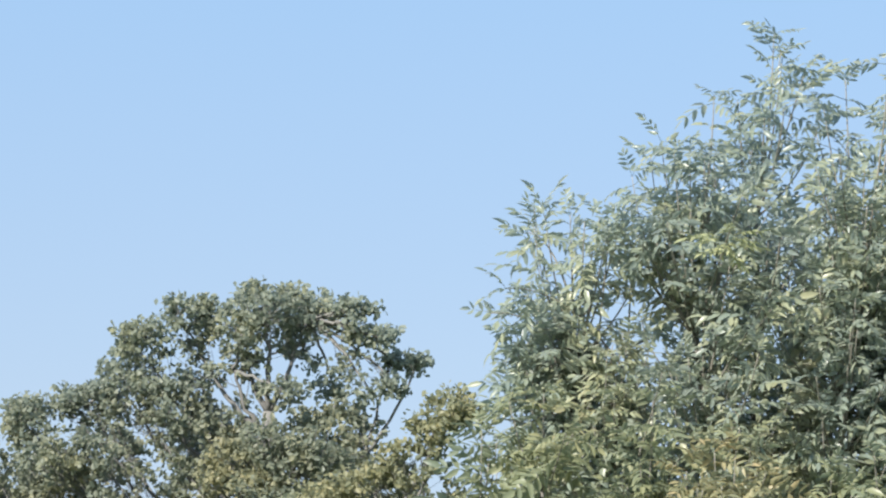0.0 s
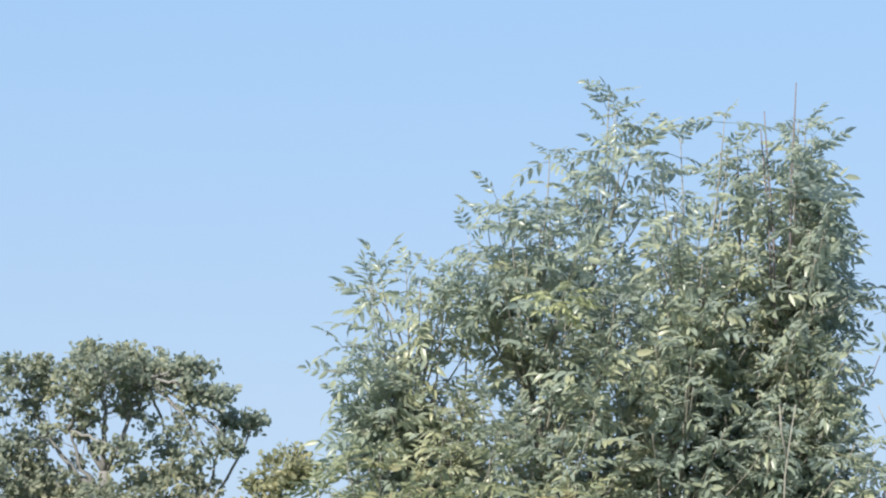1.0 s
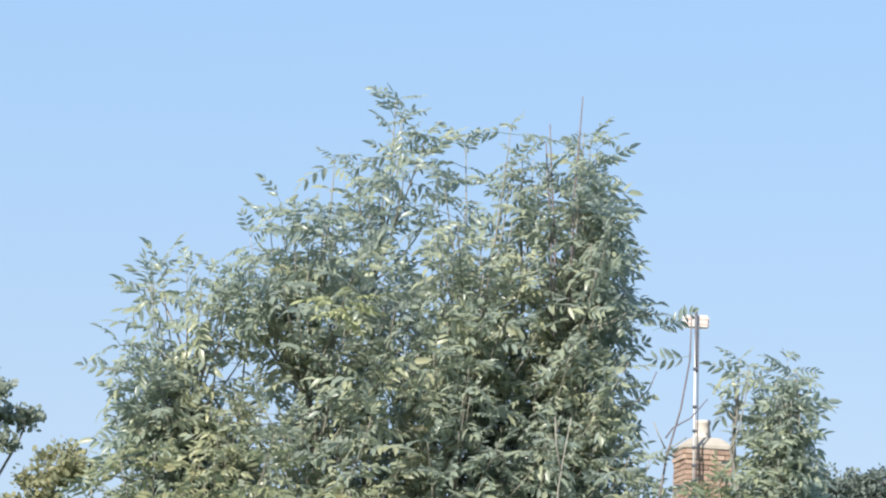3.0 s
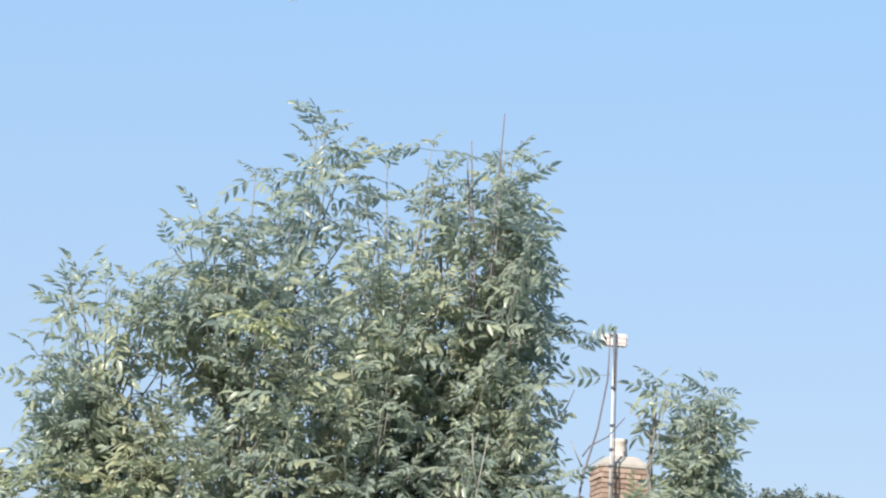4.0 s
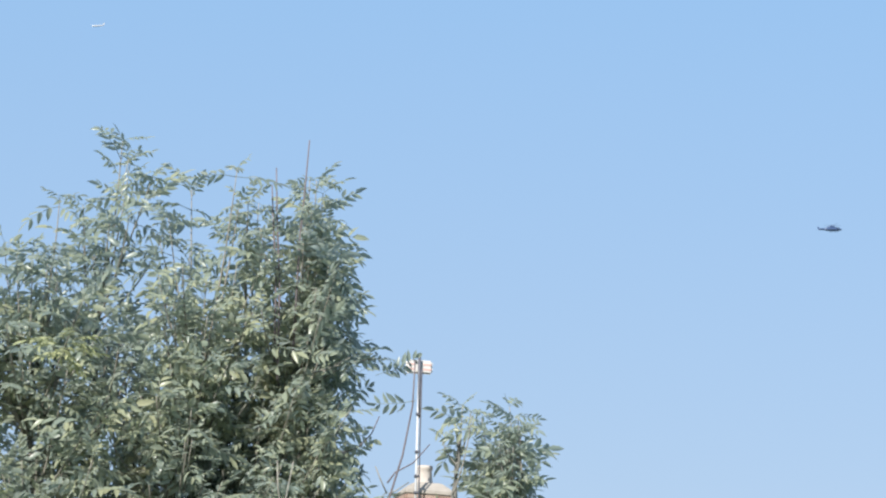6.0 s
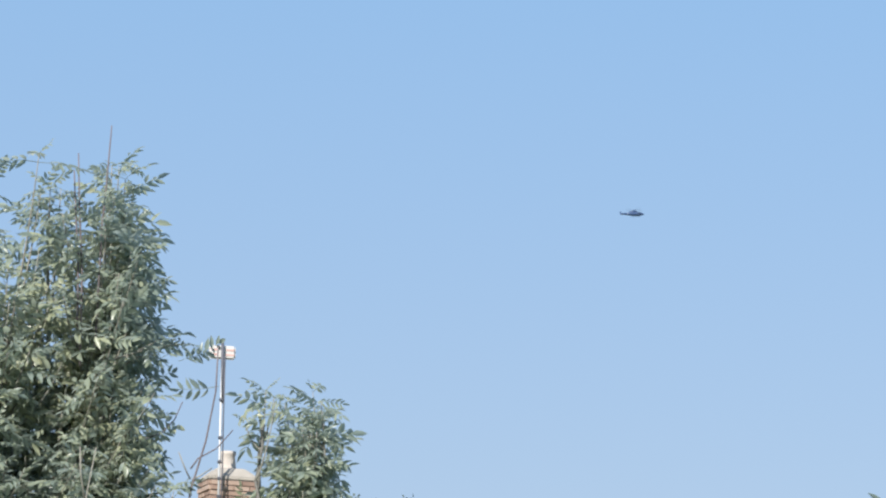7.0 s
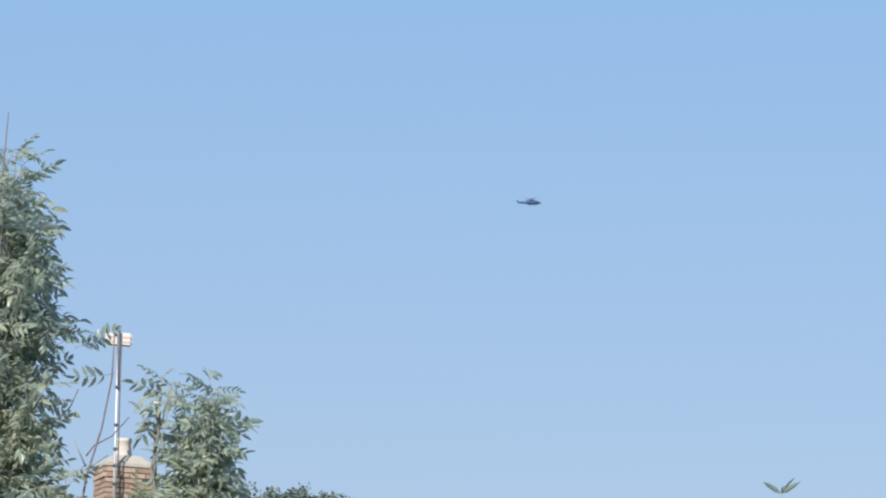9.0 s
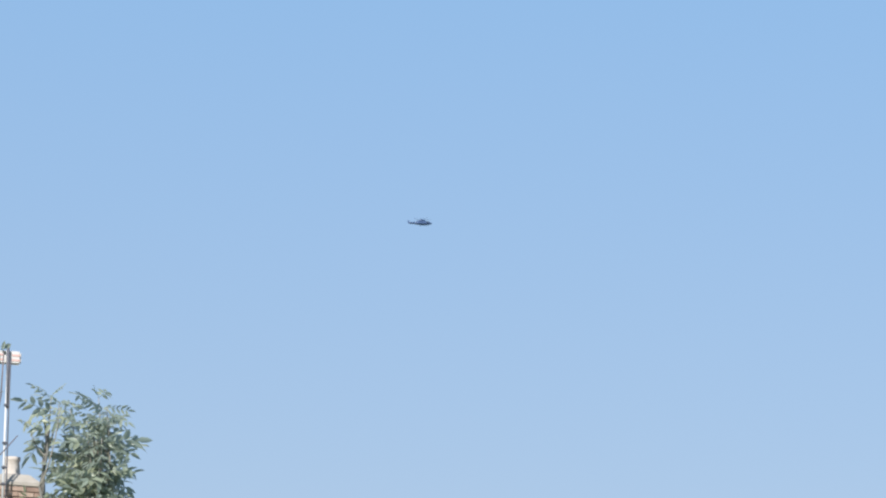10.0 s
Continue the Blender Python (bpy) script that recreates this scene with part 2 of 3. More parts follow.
LEAF_MESHES = leaf_meshes(ASH_LEAF)
YELLOW_MESHES = leaf_meshes(YELLOW_ASH_LEAF)
LIME_MESHES = leaf_meshes(LIME_LEAF)
BROWN_MESHES = leaf_meshes(BROWN_ASH_LEAF)


def leaf_matrix(at, azimuth, rise, roll, grow):
    d = Vector((math.cos(azimuth) * math.cos(rise), math.sin(azimuth) * math.cos(rise), math.sin(rise)))
    side = Vector((-math.sin(azimuth), math.cos(azimuth), 0))
    up = d.cross(side)
    m = Matrix((d, side, up)).transposed() @ Matrix.Rotation(roll, 3, 'X')
    return Matrix.Translation(at) @ (m * grow).to_4x4()


class AshTree:
    """Collects limbs, shoots and leaves in the tree's own coordinates, then makes the thing."""

    def __init__(self, seed, mat=ASH_LEAF, meshes=LEAF_MESHES):
        self.rng, self.mat, self.meshes = random.Random(seed), mat, meshes
        self.limbs, self.twigs, self.bare, self.leaves = [], Soup(), [], []

    def limb(self, a, b, c, r0, r1, n=14):
        p = bezier(a, b, c, n)
        w = np.array([[self.rng.gauss(0, 0.02) for _ in range(3)] for _ in range(n)])
        w[0] = w[-1] = 0
        self.limbs.append((p + w, np.linspace(r0, r1, n)))

    def base_for(self, tip, drop):
        """The nearest place on a limb that lies at least drop below the tip."""
        best, where = 1e9, None
        for p, r in self.limbs:
            for q in p:
                if q[2] < tip[2] - drop:
                    d = math.hypot(q[0] - tip[0], q[1] - tip[1]) * 1.6 + (tip[2] - q[2])
                    if d < best:
                        best, where = d, q
        return where if where is not None else self.limbs[0][0][-1]

    def shoot(self, tip, leafy=0.6, drop=0.5, gap=0.094, arch=None, own=False, spread=1.0, miss=0.0, base=None):
        rng = self.rng
        tip = np.asarray(tip, float)
        base = self.base_for(tip, drop) if base is None else np.asarray(base, float)
        span = np.linalg.norm(tip - base)
        mix = rng.uniform(0.35, 0.85)
        mid = np.array((tip[0] * mix + base[0] * (1 - mix), tip[1] * mix + base[1] * (1 - mix), base[2] * 0.6 + tip[2] * 0.4)) if arch is None else np.asarray(arch, float)
        p = bezier(base, mid, tip, 12)
        self.twigs.add(*tube(p, np.linspace(0.004 + 0.005 * min(span, 1.6), 0.0024, 12), 4))
        seg = np.linalg.norm(np.diff(p, axis=0), axis=1)
        along = np.concatenate(([0], np.cumsum(seg)))
        total, s, turn = along[-1], 0.0, rng.uniform(0, math.pi)
        while s < min(leafy, total * 0.9):
            at = [np.interp(total - s, along, p[:, i]) for i in range(3)]
            f = s / max(leafy, 1e-6)
            for k in (0, math.pi):
                if rng.random() < miss:
                    continue
                rise = radians(32 - 34 * min(1, f * 1.8) + rng.gauss(0, 24))
                grow = (0.72 + 0.38 * min(1, f * 2.5)) * rng.uniform(0.85, 1.12) * spread
                self.leaves.append((leaf_matrix(at, turn + k + rng.gauss(0, 0.4), rise, rng.gauss(0, 0.6), grow), rng.randrange(len(LEAVES)), own))
            turn += math.pi / 2 + rng.gauss(0, 0.3)
            s += gap * (0.52 + 0.88 * min(1, f * 2)) * rng.uniform(0.8, 1.2)

    def bare_twig(self, points, r0, r1):
        self.bare.append((points, r0, r1))

    def make(self, name, at, label, singles, group=""):
        root = thing(name, at, label, "tree", group)
        for i, (p, r) in enumerate(self.limbs):
            s = Soup()
            s.add(*tube(p, r, 9))
            under("trunk" if i == 0 else "limb", s.mesh("limb", ASH_BARK), root)
        for pts, r0, r1 in self.bare:
            s = Soup()
            s.add(*tube(pts, np.linspace(r0, r1, len(pts)), 5))
            under("bare_twig", s.mesh("bare_twig", DEAD_TWIG if pts[-1][2] > 4.8 else ASH_TWIG), root, "thin leafless twig")
        if self.twigs.n:
            under("brushwood", self.twigs.mesh("brushwood", ASH_TWIG), root, kind="stuff")
        rest, count = Soup(), 0
        for m, k, own in sorted(self.leaves, key=lambda q: not q[2]):
            if own and count < singles:
                ob = under("leaf", self.meshes[k], root)
                ob.matrix_basis = m
                count += 1
            else:
                a = np.array(m)
                rest.add(LEAVES[k][0] @ a[:3, :3].T + a[:3, 3], LEAVES[k][1])
        if rest.n:
            under("foliage", rest.mesh("foliage", self.mat), root, kind="stuff")
        return root


# ---- broad crowns seen from afar ----
def leaf_cloud(centres, size, rng, up=0.5):
    """Small lobed leaves at the given places, each with its own direction."""
    n = len(centres)
    nrm = rng.normal(size=(n, 3))
    nrm[:, 2] += up
    nrm /= np.linalg.norm(nrm, axis=1)[:, None]
    d = np.cross(nrm, rng.normal(size=(n, 3)))
    d /= np.linalg.norm(d, axis=1)[:, None]
    s = np.cross(nrm, d)
    k = size * rng.uniform(0.7, 1.3, size=(n, 1))
    out = np.array(((0, 0, 0), (0.3, 0.26, 0.06), (0.7, 0.34, 0.04), (1, 0, -0.1), (0.7, -0.34, 0.04), (0.3, -0.26, 0.06)))
    v = centres[:, None, :] + k[:, None, :] * (out[None, :, 0:1] * d[:, None, :] + out[None, :, 1:2] * s[:, None, :] + out[None, :, 2:3] * nrm[:, None, :])
    b = np.arange(n)[:, None] * 6
    f = np.concatenate((b + np.array([[0, 1, 2, 3]]), b + np.array([[0, 3, 4, 5]])))
    return v.reshape(-1, 3), f


def crown_tree(name, at, trunk_top, lobes, mat, label, seed, leaf=0.12, tufts=34, per=20, tuft=0.34, bark=OAK_BARK, trunk_r=0.5, group="", low=None, low_mat=None, openings=()):
    """A tree with a trunk, a limb to each lobe of its crown, twigs to the tufts and many small leaves."""
    rng = np.random.default_rng(seed)
    root = thing(name, at, label, "tree", group)
    top = np.asarray(trunk_top, float)
    tp = bezier((0, 0, 0), (top[0] * 0.2, top[1] * 0.2, top[2] * 0.55), top, 12)
    s = Soup()
    s.add(*tube(tp, np.linspace(trunk_r, trunk_r * 0.3, 12) + trunk_r * 0.5 * np.exp(-np.arange(12) * 1.3), 12))
    under("trunk", s.mesh("trunk", bark), root)
    twigs, spots, done = Soup(), [], []
    for x, y, z, r in lobes:
        c = np.array((x, y, z))
        start = min(top[2], max(top[2] * 0.4, z - 1.2 - 0.7 * np.hypot(x - top[0], y - top[1])))
        b = np.array([np.interp(start, tp[:, 2], tp[:, i]) for i in range(3)])
        if r < 0.6 and done:
            b = np.array(min(done, key=lambda q: (q[0] - x) ** 2 + (q[1] - y) ** 2 + (q[2] + 0.4 - z) ** 2))
        else:
            done.append((x, y, z))
        lp = bezier(b, (b[0] * 0.4 + x * 0.6, b[1] * 0.4 + y * 0.6, b[2] * 0.6 + z * 0.4), c, 10)
        lp[1:-1] += rng.normal(scale=0.06 if r > 0.6 else 0.02, size=(8, 3))
        s = Soup()
        s.add(*tube(lp, np.linspace(trunk_r * (0.18 if r > 0.6 else 0.10), 0.025, 10), 7))
        under("limb", s.mesh("limb", bark), root)
        for _ in range(int(tufts * max(0.22, r * r))):
            d = rng.normal(size=3)
            d /= np.linalg.norm(d)
            q = c + d * r * rng.uniform(0.35, 1.0) ** 0.6 * np.array((1.0, 1.0, 0.85))
            if any(((q[0] - ox) / ow) ** 2 + ((q[2] - oz) / oh) ** 2 < 1 for ox, oz, ow, oh in openings):
                continue
            st = lp[int(rng.integers(5, 10))]
            twigs.add(*tube(bezier(st, st * 0.5 + q * 0.5 + np.array((0, 0, -0.12)), q, 5), np.linspace(0.009, 0.005, 5), 3))
            m = int(per * rng.uniform(0.5, 1.4))
            o = np.clip(rng.normal(size=(m, 3)), -1.7, 1.7) * np.array((1, 1, 0.55)) * tuft * rng.uniform(0.35, 0.7)
            spots.append(q + o)
    under("brushwood", twigs.mesh("brushwood", bark), root, kind="stuff")
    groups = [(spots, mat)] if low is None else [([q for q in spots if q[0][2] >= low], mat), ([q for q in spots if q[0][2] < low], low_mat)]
    for some, look_of in groups:
        v, f = leaf_cloud(np.concatenate(some), leaf, rng)
        me = bpy.data.meshes.new("foliage")
        me.from_pydata(v.tolist(), [], f.tolist())
        me.materials.append(look_of)
        under("foliage", me, root, kind="stuff")
    return root


# ---- ground ----
gb = bmesh.new()
bmesh.ops.create_circle(gb, cap_ends=True, segments=96, radius=4500)
ground_mesh = bpy.data.meshes.new("ground")
gb.to_mesh(ground_mesh)
gb.free()
ground_mesh.materials.append(GRASS)
tagged(new("ground", ground_mesh), "rough green grass reaching to the horizon", "ground", kind="structure")

# ---- the large ash ----
ASH_AT = Vector((1.85, 23.0, 0.0))
PROFILE_X = (0.15, 0.3, 0.42, 0.55, 0.95, 1.1, 1.4, 1.75, 2.0, 2.2, 2.33, 2.46, 2.6, 2.75, 2.9, 3.05, 3.12, 3.2, 3.24, 3.34, 3.45)
PROFILE_Z = (4.2, 4.7, 5.15, 5.42, 5.36, 5.62, 5.88, 6.25, 6.22, 6.12, 5.75, 6.1, 6.1, 5.65, 6.15, 6.22, 5.95, 5.6, 5.3, 4.75, 4.2)


def crown_top(x):
    return float(np.interp(x, PROFILE_X, PROFILE_Z))


def at_depth(x, y, z):
    """A place in the tree's own coordinates, y behind its middle plane, on the eye's line through (x, z) of that plane."""
    k = (ASH_AT.y + y) / ASH_AT.y
    return (x * k - ASH_AT.x, y, EYE + (z - EYE) * k)


# openings in the crown through which the sky shows: x, z, half width, half height
OPENINGS = ((0.92, 4.9, 0.18, 0.16), (1.27, 4.83, 0.14, 0.15), (1.36, 5.04, 0.13, 0.14), (1.42, 5.26, 0.10, 0.08), (1.72, 5.56, 0.11, 0.10), (1.92, 5.62, 0.09, 0.11), (1.69, 5.2, 0.08, 0.08),
            (2.12, 5.8, 0.14, 0.14), (2.32, 6.02, 0.09, 0.25), (2.74, 6.02, 0.07, 0.25), (0.62, 5.25, 0.10, 0.12), (1.55, 5.75, 0.08, 0.12), (0.6, 4.95, 0.08, 0.1))


def in_gap(x, z):
    """True for a shoot whose leaves would hang before an opening."""
    return any(((x - gx) / (gw + 0.02)) ** 2 + ((z - 0.12 - gz) / (gh + 0.08)) ** 2 < 1 for gx, gz, gw, gh in OPENINGS)


def build_ash():
    t = AshTree(11)
    rng = t.rng
    X = ASH_AT.x
    t.limb((0, 0, 0), (0.05, 0, 1.2), (-0.05, 0.1, 2.4), 0.15, 0.1)
    for x, y in ((0.75, 0.1), (1.05, 0.5), (1.4, 0.0), (1.75, 0.3), (2.05, 0.6), (2.3, 0.0), (2.6, 0.3), (2.9, 0.1), (3.05, 0.5)):
        low = rng.uniform(1.6, 2.3)
        t.limb((0, 0.02, low), ((x - X) * 0.55, y * 0.55, low + 0.9), (x - X, y, crown_top(x) - 0.75), 0.045, 0.012)
    # leaders along the outline
    for x, z, leafy in ((1.82, 6.52, 0.5), (1.86, 6.42, 0.4), (2.0, 6.33, 0.5), (2.22, 6.28, 0.45), (2.1, 6.1, 0.4), (2.47, 6.41, 0.1), (2.49, 6.2, 0.5), (2.54, 6.22, 0.5), (2.6, 6.22, 0.5),
                        (2.88, 6.37, 0.6), (2.92, 6.37, 0.6), (2.96, 6.3, 0.5), (2.9, 6.2, 0.5), (2.86, 6.08, 0.4), (2.95, 6.02, 0.5), (2.97, 6.14, 0.6), (3.01, 5.9, 0.5), (3.02, 5.72, 0.5),
                        (1.49, 6.17, 0.14), (1.62, 6.14, 0.4), (1.20, 5.90, 0.25), (1.04, 5.74, 0.4), (1.36, 5.84, 0.4), (1.5, 5.86, 0.4),
                        (0.50, 5.55, 0.24), (0.56, 5.51, 0.22), (0.50, 5.46, 0.2), (0.78, 5.48, 0.3), (0.92, 5.46, 0.3), (1.14, 5.82, 0.35), (1.27, 5.84, 0.3), (0.50, 5.3, 0.3), (0.70, 5.52, 0.3), (0.86, 5.5, 0.3), (1.0, 5.55, 0.4)):
        y = rng.uniform(-0.4, 0.2)
        t.shoot(at_depth(x, y, z - (0.07 if x < 1.05 else 0.03)), leafy, 0.7, own=True)
        if leafy > 0.3:
            for _ in range(1):
                t.shoot(at_depth(x + rng.uniform(-0.12, 0.1), y + rng.uniform(-0.1, 0.1), z - rng.uniform(0.16, 0.42)), 0.3, 0.5, own=True, spread=0.85)
    # side shoots that reach out of the crown
    for x, z, bx, bz, leafy in ((0.35, 5.03, 1.0, 4.6, 0.35), (0.27, 4.89, 0.9, 4.45, 0.42), (0.5, 4.72, 1.0, 4.3, 0.4), (0.45, 4.6, 1.0, 4.1, 0.4),
                                (0.38, 4.36, 1.0, 3.9, 0.5), (3.2, 4.78, 2.8, 4.3, 0.4), (3.16, 5.28, 2.8, 4.9, 0.4), (3.2, 4.5, 2.8, 4.0, 0.5),
                                (3.13, 5.64, 2.85, 5.4, 0.1), (3.1, 5.46, 2.8, 5.1, 0.3), (0.34, 4.62, 0.9, 4.2, 0.4), (0.45, 5.34, 0.7, 5.0, 0.12), (0.3, 4.3, 0.9, 3.9, 0.5)):
        t.shoot(at_depth(x, rng.uniform(-0.4, 0.2), z), leafy, 0.3, own=True, base=(bx - X, 0.0, bz), arch=((x * 0.5 + bx * 0.5) - X, -0.1, z + 0.02))
    # inside of the crown: thin and open on the side of the oaks, deep and close on the side of the chimney
    for _ in range(390):
        x = rng.uniform(0.35, 3.12)
        deep = min(1.0, max(0.35, (x + 0.1) / 1.7))
        if rng.random() > 0.5 + 0.5 * deep:
            continue
        y = rng.triangular(-0.95, 0.95, 0.0) * deep
        top = crown_top(x) - 0.28 * y * y - rng.uniform(0.1, 0.45)
        z = top - max(0.0, top - 3.9) * rng.random() ** 1.2
        if top < 4.0 or in_gap(x, z):
            continue
        t.shoot((x - X, y, z), rng.uniform(0.4, 0.65), 0.45, own=y < -0.5 and z > 4.3, miss=0.2, spread=1.04)
    # close growth under the top of the crown
    for _ in range(90):
        x = rng.uniform(0.5, 3.05)
        z = crown_top(x) - rng.uniform(0.1, 0.8)
        if not in_gap(x, z):
            t.shoot((x - X, rng.uniform(-0.4, 0.3), z), rng.uniform(0.35, 0.5), 0.45, own=rng.random() < 0.15, miss=0.15, spread=1.05)
    # low growth on the side of the chimney
    for x, z in ((3.26, 4.5), (3.32, 4.4), (3.2, 4.35), (3.36, 4.28), (3.15, 4.45)):
        t.shoot((x - X, rng.uniform(-0.4, 0.1), z), 0.5, 0.3, own=True, base=(2.9 - X, 0.0, z - 0.8), miss=0.1)
    for _ in range(10):
        t.shoot(at_depth(rng.uniform(2.9, 3.16), rng.uniform(-0.4, 0.3), rng.uniform(4.55, 5.2)), 0.4, 0.4, base=(2.85 - X, 0.1, 4.2))
    for _ in range(26):
        x = rng.uniform(1.5, 3.05)
        t.shoot(at_depth(x, rng.uniform(-0.4, 0.7), rng.uniform(3.9, 4.7)), 0.5, 0.4, miss=0.1, spread=1.15)
    for _ in range(16):
        x, z = rng.uniform(2.65, 3.08), rng.uniform(4.3, 5.2)
        t.shoot(at_depth(x, rng.uniform(-0.55, -0.05), z), 0.45, 0.4, base=(2.6 - X, 0.1, z - 0.7), own=True)
    # lower crown
    for _ in range(170):
        a = rng.uniform(0, 2 * math.pi)
        r = math.sqrt(rng.random())
        x, y = -0.1 + 1.55 * r * math.cos(a), 0.75 + 0.7 * r * math.sin(a)
        z = rng.uniform(2.7, 4.2)
        t.shoot((x, y, z), 0.6, 0.35, gap=0.1, miss=0.1, base=(x * 0.45, y * 0.45, max(1.9, z - 0.8)), spread=1.1)
    # growth that closes the middle of the crown
    for _ in range(48):
        x = rng.uniform(1.35, 2.9)
        z = rng.uniform(3.9, 5.1)
        if not in_gap(x, z):
            t.shoot(at_depth(x, rng.uniform(-0.1, 0.9), z), 0.5, 0.4, miss=0.1)
    # leafless twigs standing out of the crown
    y = -0.3
    t.bare_twig([at_depth(2.69, y, 6.4), at_depth(2.705, y, 6.15), at_depth(2.74, y, 5.7), at_depth(2.75, y, 5.2)][::-1], 0.0075, 0.0035)
    t.bare_twig([at_depth(2.67, y, 6.3), at_depth(2.69, y, 6.05), at_depth(2.715, y, 5.8), at_depth(2.73, y, 5.3)][::-1], 0.0075, 0.0035)
    t.bare_twig([at_depth(2.87, y, 6.57), at_depth(2.855, y, 6.25), at_depth(2.84, y, 6.0), at_depth(2.83, y, 5.3)][::-1], 0.0075, 0.0035)
    t.bare_twig([at_depth(3.1, y, 4.8), at_depth(3.22, y, 4.85), at_depth(3.29, y, 4.93), at_depth(3.33, y, 5.03)], 0.0045, 0.003)
    t.bare_twig([at_depth(3.2, y, 3.6), at_depth(3.36, y, 4.3), at_depth(3.40, y, 4.56), at_depth(3.47, y, 4.82), at_depth(3.515, y, 5.1), at_depth(3.52, y, 5.36)], 0.0075, 0.004)
    t.bare_twig([at_depth(3.39, y, 4.66), at_depth(3.43, y, 4.72), at_depth(3.53, y, 4.78), at_depth(3.62, y, 4.89)], 0.005, 0.003)
    t.bare_twig([at_depth(3.4, y, 4.6), at_depth(3.44, y, 4.62), at_depth(3.51, y, 4.67)], 0.0045, 0.003)
    t.bare_twig([at_depth(3.39, y, 4.6), at_depth(3.35, y, 4.68), at_depth(3.32, y, 4.75)], 0.0045, 0.003)
    t.bare_twig([at_depth(2.78, -1.15, 3.8), at_depth(2.8, -1.2, 4.35), at_depth(2.82, -1.2, 4.5), at_depth(2.86, -1.2, 4.75)], 0.006, 0.003)
    t.bare_twig([at_depth(2.81, -1.2, 4.45), at_depth(2.78, -1.2, 4.6), at_depth(2.77, -1.2, 4.75)], 0.006, 0.003)
    # leafy twig and two single leaves hanging before the aerial
    t.shoot(at_depth(3.33, y, 5.36), 0.1, base=(2.9 - X, y, 5.2), arch=(3.1 - X, y, 5.28), own=True, spread=0.75)
    t.shoot(at_depth(3.2, y, 5.38), 0.25, base=(2.8 - X, y, 5.1), arch=(3.0 - X, y, 5.24), own=True, spread=0.9)
    for at, turn, rise, roll, grow in (((3.37, 5.28), 0, 25, 112, 0.95), ((3.30, 5.26), 0, 24, 75, 0.85), ((3.53, 5.13), 180, -14, -115, 1.05), ((3.2, 5.27), 0, 35, 80, 0.8)):
        t.leaves.append((leaf_matrix(at_depth(at[0], y, at[1]), radians(turn), radians(rise), radians(roll), grow), 4, True))
    return t.make("ash_tree", ASH_AT, "tall bushy ash tree with grey-green feathery leaves", 300)


ash = build_ash()
# one shoot high in the crown has turned yellow
for i in range(14):
    a = i * 2.4
    ob = under("leaf", LIME_MESHES[i % 10], ash, "bright yellow-green leaf")
    ob.matrix_basis = leaf_matrix((1.49 - ASH_AT.x + 0.045 * math.cos(a * 1.7), -0.98 + 0.03 * math.sin(a), 5.19 - 0.006 * i), a, radians(30 - 3 * i), 0.3 * math.sin(a * 3), 0.85)


def build_bush(name, seed, at, tips, low, label, fill, width, mat=YELLOW_ASH_LEAF, meshes=YELLOW_MESHES):
    """A yellowing young ash: erect shoots over a short stem."""
    t = AshTree(seed, mat, meshes)
    rng = t.rng
    t.limb((0, 0, 0), (0.03, 0, low * 0.4), (0, 0.05, low), 0.06, 0.03)
    for x, z in tips[::2]:
        t.limb((0, 0.02, low * 0.8), (x * 0.5, 0, low), (x, rng.uniform(0, 0.3), z - 0.5), 0.025, 0.01)
    for x, z in tips:
        t.shoot((x, rng.uniform(-0.2, 0.1), z), 0.45, 0.4, own=True, spread=1.1)
    for _ in range(fill):
        x = rng.uniform(-width, width)
        top = float(np.interp(x, [q[0] for q in tips], [q[1] for q in tips]))
        t.shoot((x, rng.uniform(-0.35, 0.35), rng.uniform(top - 1.1, top - 0.08)), 0.45, 0.35, own=rng.random() < 0.4, spread=1.15, miss=0.15)
    return t.make(name, at, label, 220)


build_bush("ash_sapling", 51, (0.9, 21.7, 0), [(-0.68, 4.08), (-0.54, 4.25), (-0.36, 4.30), (-0.1, 4.27), (0.2, 4.25), (0.4, 4.08), (0.7, 4.06)], 3.0, "young ash with yellowing leaves before the tall ash", 52, 0.7)
build_bush("ash_sapling", 53, (3.44, 21.5, 0), [(-0.09, 4.16), (0.0, 4.24), (0.06, 4.26), (0.13, 4.24)], 3.3, "thin young ash with yellowed leaves before the chimney", 11, 0.12)

build_bush("ash_sapling", 57, (1.46, 21.3, 0), [(-0.2, 3.86), (-0.06, 3.96), (0.05, 3.98), (0.2, 3.86)], 2.9, "young ash with golden-brown leaves before the tall ash", 9, 0.2, BROWN_ASH_LEAF, BROWN_MESHES)
build_bush("ash_sapling", 59, (2.2, 21.4, 0), [(-0.2, 3.86), (0.0, 3.96), (0.15, 3.92), (0.25, 3.85)], 2.9, "low young ash with yellow-green leaves before the tall ash", 9, 0.22)


